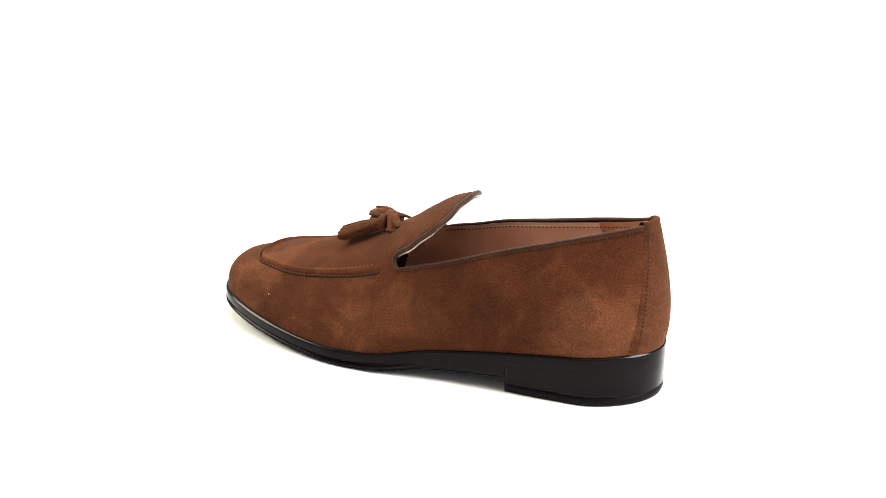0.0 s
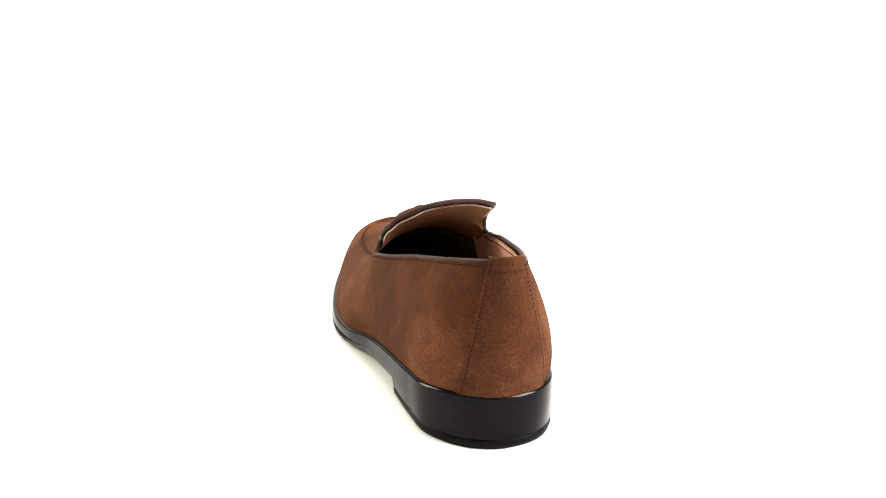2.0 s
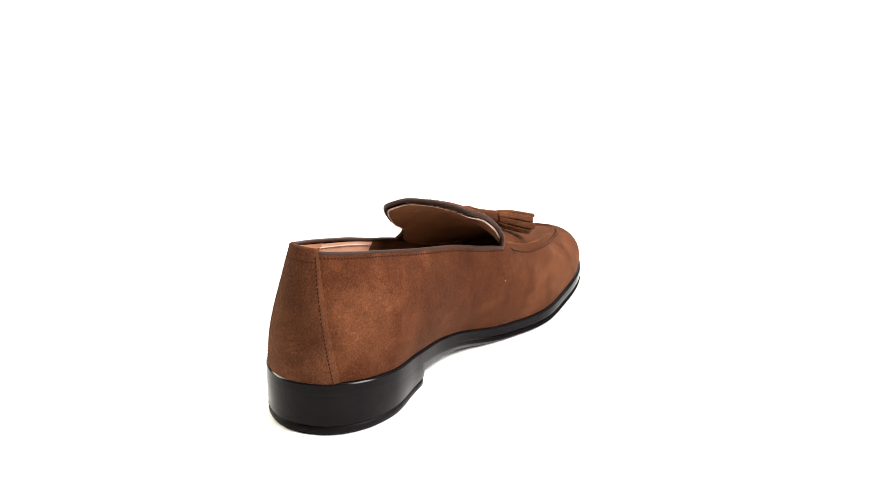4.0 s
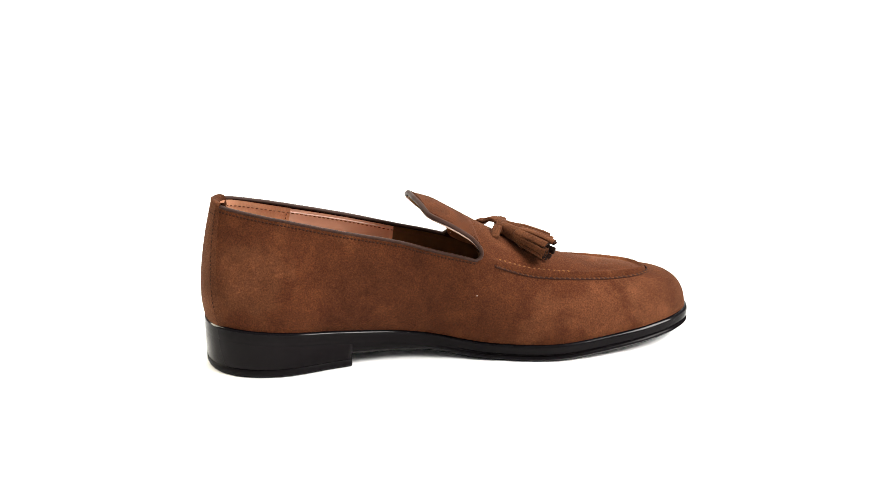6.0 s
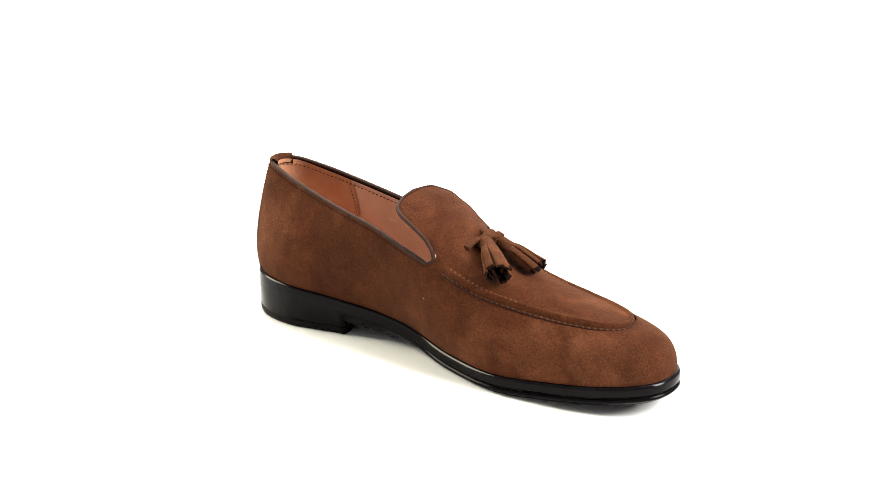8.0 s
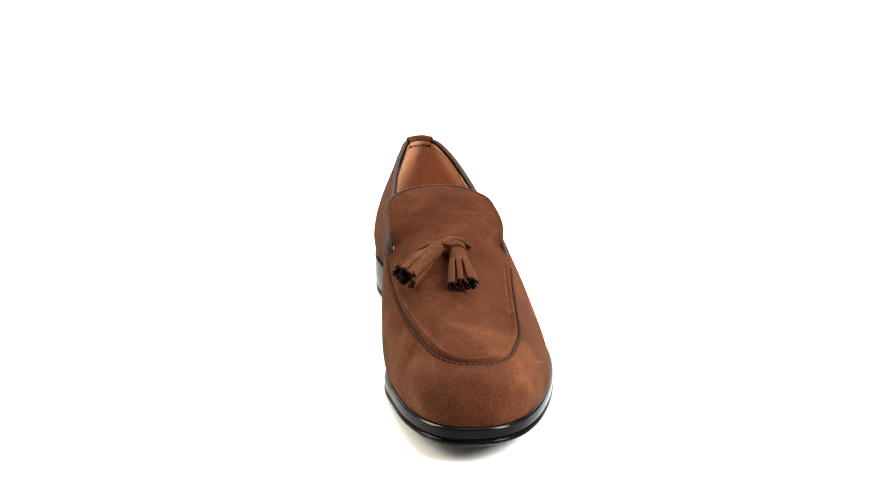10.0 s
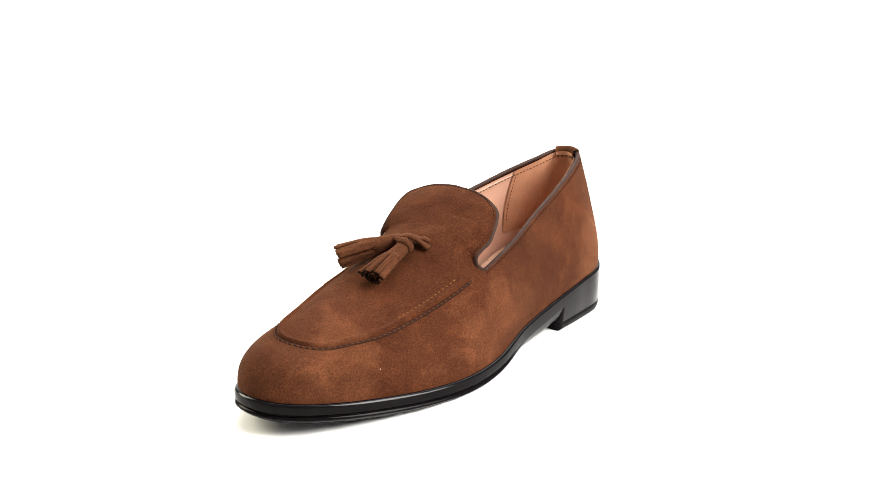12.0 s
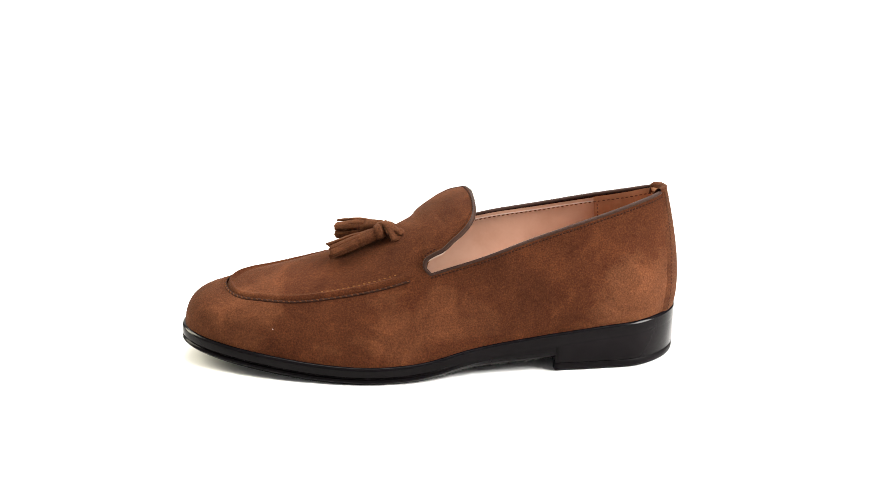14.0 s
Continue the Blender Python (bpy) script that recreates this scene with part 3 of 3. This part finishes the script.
def sole(shoe):
    """Black welted sole, heel block and rubber top piece."""
    x = outline[:, 0]
    tz = tread_z(x)
    thick = FEATHER_Z - tz
    fore = np.clip((x + 0.02) / 0.06, 0, 1)          # grooved edge in the forefoot only
    waist = np.clip((0.03 - x) / 0.06, 0, 1)
    rings = []

    def add(inset, depth):
        rings.append(outline_at(inset, FEATHER_Z - depth))

    add(0.0075 + 0 * x, -0.0015 + 0 * x)
    add(0.0017 + 0 * x, -0.0004 + 0 * x)
    add(0.0008 + 0 * x, -0.0001 + 0 * x)
    add(0.0001 + 0 * x, 0.0011 + 0 * x)
    add(-0.0003 * fore, 0.0025 + 0 * x)
    add(0.0000 + 0 * x, 0.0075 + 0 * x)
    add(0.0016 * fore, 0.0086 + 0 * x)
    add(0.0016 * fore, 0.0094 + 0 * x)
    add(-0.0004 * fore + 0.0 * waist, 0.0103 + 0 * x)
    add(-0.0004 * fore + 0.0003 * waist, 0.0120 + 0 * x)
    deep = np.maximum(0.0138, 0.80 * thick)
    add(0.0012 + 0.0006 * waist, 0.0138 + (deep - 0.0138) * waist)
    add(0.0045 - 0.0015 * waist, np.maximum(0.0160, (0.6 + 0.33 * waist) * thick))
    add(0.0090 - 0.002 * waist, thick)
    flat = outline_at(0.010, tz)
    rings.append(flat)
    mid = flat.copy()
    mid[:, 1] = 0.012
    rings.append(mid)
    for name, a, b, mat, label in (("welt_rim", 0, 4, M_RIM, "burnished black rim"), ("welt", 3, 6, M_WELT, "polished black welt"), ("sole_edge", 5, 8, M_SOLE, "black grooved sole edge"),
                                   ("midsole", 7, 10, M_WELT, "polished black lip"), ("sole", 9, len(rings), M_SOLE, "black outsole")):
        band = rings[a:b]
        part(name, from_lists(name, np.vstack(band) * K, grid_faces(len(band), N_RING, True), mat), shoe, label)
    # heel block: the rear part of the outline, closed by a straight breast
    a, b = 9 * PER + 3, 17 * PER + 3
    idx = np.arange(a, b + 1)

    def heel_ring(inset, z):
        level = z if not callable(z) else 0.025
        draw = np.interp(x, [-0.17, -0.08], [0.0, 0.0020]) * max(0.0, 1 - level / 0.025)
        ring = outline_at(inset + draw, 0.0)[idx]
        front = np.linspace(ring[-1], ring[0], 14)[1:-1]
        front[:, 0] -= 0.006 * np.sin(np.linspace(0, math.pi, 12))
        q = np.vstack([ring, front])
        q[:, 2] = z(q[:, 0]) if callable(z) else z
        return q

    def stack(levels):
        rs = [heel_ring(i, z) for i, z in levels]
        cnt = len(rs[0])
        v = [*np.vstack(rs)]
        f = grid_faces(len(rs), cnt, True)
        f += [tuple(range(cnt)), tuple(range((len(rs) - 1) * cnt, len(rs) * cnt))]
        return np.array(v) * K, f

    v, f = stack([(0.0010, lambda q: feather_z(q) - 0.0101), (0.0001, lambda q: feather_z(q) - 0.0105), (0.0001, lambda q: feather_z(q) - 0.0112), (0.0001, lambda q: feather_z(q) - 0.0135),
                  (0.0005, 0.0082), (0.0007, 0.0077), (0.0012, 0.0074)])
    part("heel_block", from_lists("heel_block", v, f, M_SOLE), shoe, "black stacked heel")
    v, f = stack([(0.0012, 0.0074), (0.0004, 0.0071), (0.0006, 0.0026), (0.0014, 0.0007), (0.0032, 0.0)])
    part("top_piece", from_lists("top_piece", v, f, M_RUBBER), shoe, "matt black rubber heel tip")


def ribbon(path, width, thick, up=(0, 0, 1.0), taper=1.0):
    """A leather strip with thickness along a path."""
    p = loop(path, 4, closed=False)
    tan = np.gradient(p, axis=0)
    tan /= np.linalg.norm(tan, axis=1)[:, None]
    side = np.cross(tan, np.array(up))
    side /= np.linalg.norm(side, axis=1)[:, None]
    nor = np.cross(side, tan)
    v = []
    for i in range(len(p)):
        w = width * (1 + (taper - 1) * i / (len(p) - 1))
        for a, b in ((-1, -1), (1, -1), (1, 0.6), (0.6, 1), (-0.6, 1), (-1, 0.6)):
            v.append(p[i] + side[i] * a * w / 2 + nor[i] * b * thick / 2)
    f = grid_faces(len(p), 6, True) + [tuple(range(6)), tuple(range((len(p) - 1) * 6, len(p) * 6))]
    return np.array(v), f


def strap(centre, axis, half, width, thick, start=0.0, stop=360.0):
    """A flat lace bent round an elliptical core; half: its half axes across and up."""
    centre, axis = np.array(centre), np.array(axis, float)
    axis /= np.linalg.norm(axis)
    sd = np.cross([0, 0, 1.0], axis)
    sd /= np.linalg.norm(sd)
    up = np.cross(axis, sd)
    v, n = [], 28
    for k in range(n):
        a = math.radians(start + (stop - start) * k / (n - 1))
        for along_axis, out in ((-1, -1), (1, -1), (1, 0.3), (0.75, 1), (-0.75, 1), (-1, 0.3)):
            r = 1 + out * thick / 2 / half[1]
            v.append(centre + axis * along_axis * width / 2 + sd * math.cos(a) * half[0] * r + up * math.sin(a) * half[1] * r)
    f = grid_faces(n, 6, True) + [tuple(range(6)), tuple(range((n - 1) * 6, n * 6))]
    return np.array(v), f


def tassels(shoe, rows):
    rng = random.Random(7)
    skin = rows.reshape(-1, 3)

    def apron_height(x, y):
        """The top of the apron at a place."""
        return skin[((skin[:, :2] - np.array([x, y])) ** 2).sum(1).argmin(), 2]

    specs = [((0.0500, 0.0052, 0.1072), (0.0952, 0.0045, 0.0898), 0.0108, 0.0058, 0.46),
             ((0.0500, -0.0080, 0.1080), (0.0862, -0.0408, 0.0946), 0.0106, 0.0080, 0.38)]
    for start, end, wide, high, cut in specs:
        start, end = np.array(start), np.array(end)
        length = np.linalg.norm(end - start)
        ax = (end - start) / length
        sd = np.cross([0, 0, 1.0], ax)
        sd /= np.linalg.norm(sd)
        up = np.cross(ax, sd)

        def size_at(t):
            return 0.0050 + (wide - 0.0050) * t ** 1.1, 0.0048 + (high - 0.0048) * min(1.0, t * 1.6)

        # the rolled, uncut head of the fringe, with the overlap of the roll along its side
        v, ts = [], (-0.04, -0.02, 0.03, 0.08, 0.14, 0.22, 0.3, 0.38, cut, cut + 0.03)
        squeeze = (0.45, 0.80, 0.98, 1.02, 1.0, 1.0, 1.0, 1.0, 1.0, 0.84)
        for t, q in zip(ts, squeeze):
            w, h = size_at(max(t, 0))
            for k in range(26):
                a = 2 * math.pi * k / 26
                r = q * (1 + 0.16 * (k / 26 if k > 13 else 0) + 0.05 * math.sin(4 * a + 9 * t))
                v.append(start + ax * length * t + sd * w * r * math.cos(a + 0.6) + up * h * r * math.sin(a + 0.6))
        f = grid_faces(len(ts), 26, True) + [tuple(range(26)), tuple(range((len(ts) - 1) * 26, len(ts) * 26))]
        tassel = part("tassel", from_lists("tassel", np.array(v) * K, f, M_TASSEL), shoe, "suede tassel with cut fringe")
        for ringno, count, fill in ((1.0, 9, 0.80), (0.62, 6, 0.72), (0.25, 2, 0.7)):
            for j in range(count):
                a = 2 * math.pi * (j + rng.uniform(-0.13, 0.13)) / count + ringno
                reach = length * rng.uniform(0.93, 1.05) * (1 if ringno > 0.9 else 0.95)
                bend, droop, flare = rng.uniform(-0.0014, 0.0014), rng.uniform(-0.0010, 0.0010), rng.uniform(0.92, 1.12)
                path = []
                for t in (cut - 0.05, cut + 0.08, cut + 0.22, 0.84, 1.0):
                    w, h = size_at(t)
                    open_up = 1 + (flare - 1) * max(0, (t - cut) / (1 - cut))
                    q = start + ax * reach * t + sd * (w * ringno * open_up * math.cos(a) + bend * t * t) + up * (h * ringno * open_up * math.sin(a) + droop * t * t)
                    q[2] = max(q[2], apron_height(q[0], q[1]) + 0.0012 + 0.0008 * ringno)
                    core = start + ax * reach * t
                    path.append(core + (q - core) * np.interp(t, [cut - 0.05, cut + 0.08], [0.88, 1.0]))
                face = sd * math.cos(a) / wide + up * math.sin(a) / high
                face /= np.linalg.norm(face)
                round_half = math.pi * (wide + high) * ringno / count
                v, f = ribbon(np.array(path) * K, round_half * fill * rng.uniform(0.88, 1.06) * K, 0.0021 * K, up=face, taper=1.12)
                me = from_lists("fringe_strip", v, f, M_TASSEL)
                me.materials.append(M_STRIP_DARK)
                me.polygons[-1].material_index = 1
                # faces turned inwards take the same dark tone as the cut ends
                for p in me.polygons:
                    if p.normal.dot(Vector(face)) < -0.75:
                        p.material_index = 1
                part("fringe_strip", me, tassel)
    # the lace knotted round both heads
    v, f = strap((0.0505, -0.0018, 0.1064), (1.0, -0.30, -0.33), (0.0108, 0.0052), 0.0080, 0.0024)
    knot = part("knot", from_lists("knot", v * K, f, M_TASSEL), shoe, "suede lace knotted over apron")
    v, f = strap((0.0530, 0.0052, 0.1058), (1.0, 0.0, -0.36), (0.0064, 0.0058), 0.0060, 0.0022, -40, 220)
    part("lace_loop", from_lists("lace_loop", v * K, f, M_TASSEL), knot)

    def lace(points, width):
        """A lace end that dips into the apron."""
        q = [np.array([x, y, apron_height(x, y) + lift]) for x, y, lift in points]
        return ribbon(np.array(q) * K, width * K, 0.0024 * K, taper=0.9)

    for points, width in ((((0.0505, -0.0040, 0.0098), (0.0470, 0.0020, 0.0104), (0.0430, 0.0085, 0.0072), (0.0400, 0.0145, 0.0030), (0.0385, 0.0190, 0.0002)), 0.0098),
                          (((0.0490, 0.0020, 0.0096), (0.0440, 0.0040, 0.0080), (0.0395, 0.0085, 0.0045), (0.0360, 0.0120, 0.0022), (0.0335, 0.0145, 0.0000)), 0.0080),
                          (((0.0500, -0.0060, 0.0085), (0.0460, -0.0125, 0.0058), (0.0430, -0.0180, 0.0028), (0.0415, -0.0225, 0.0002)), 0.0078)):
        v, f = lace(points, width)
        part("lace_end", from_lists("lace_end", v, f, M_TASSEL), knot)


def lint(shoe):
    """Two pale specks of fluff on the suede."""
    walls = np.vstack([wall_point(w) for w in np.linspace(0.2, 0.9, 15)])
    for spot in ((0.1404, 0.0585, 0.0422), (0.0201, -0.0522, 0.0622)):
        i = int(((walls - np.array(spot)) ** 2).sum(1).argmin())
        bm = bmesh.new()
        bmesh.ops.create_icosphere(bm, subdivisions=1, radius=0.00032, matrix=Matrix.Translation(walls[i] * K))
        me = bpy.data.meshes.new("lint")
        bm.to_mesh(me)
        bm.free()
        me.materials.append(M_EDGE)
        part("lint", me, shoe, "pale speck of lint")


SHOE = loafer()
lint(SHOE)


def motions():
    """The shoe turns steadily clockwise, seen from above."""
    turn = [(t, 151.87 - 23.453 * t) for t in (0, 2, 4, 6, 8, 10, 12, 14)]
    walk(SHOE, [(t, pose(0, 0, 0, 0, 0, a)) for t, a in turn])


motions()
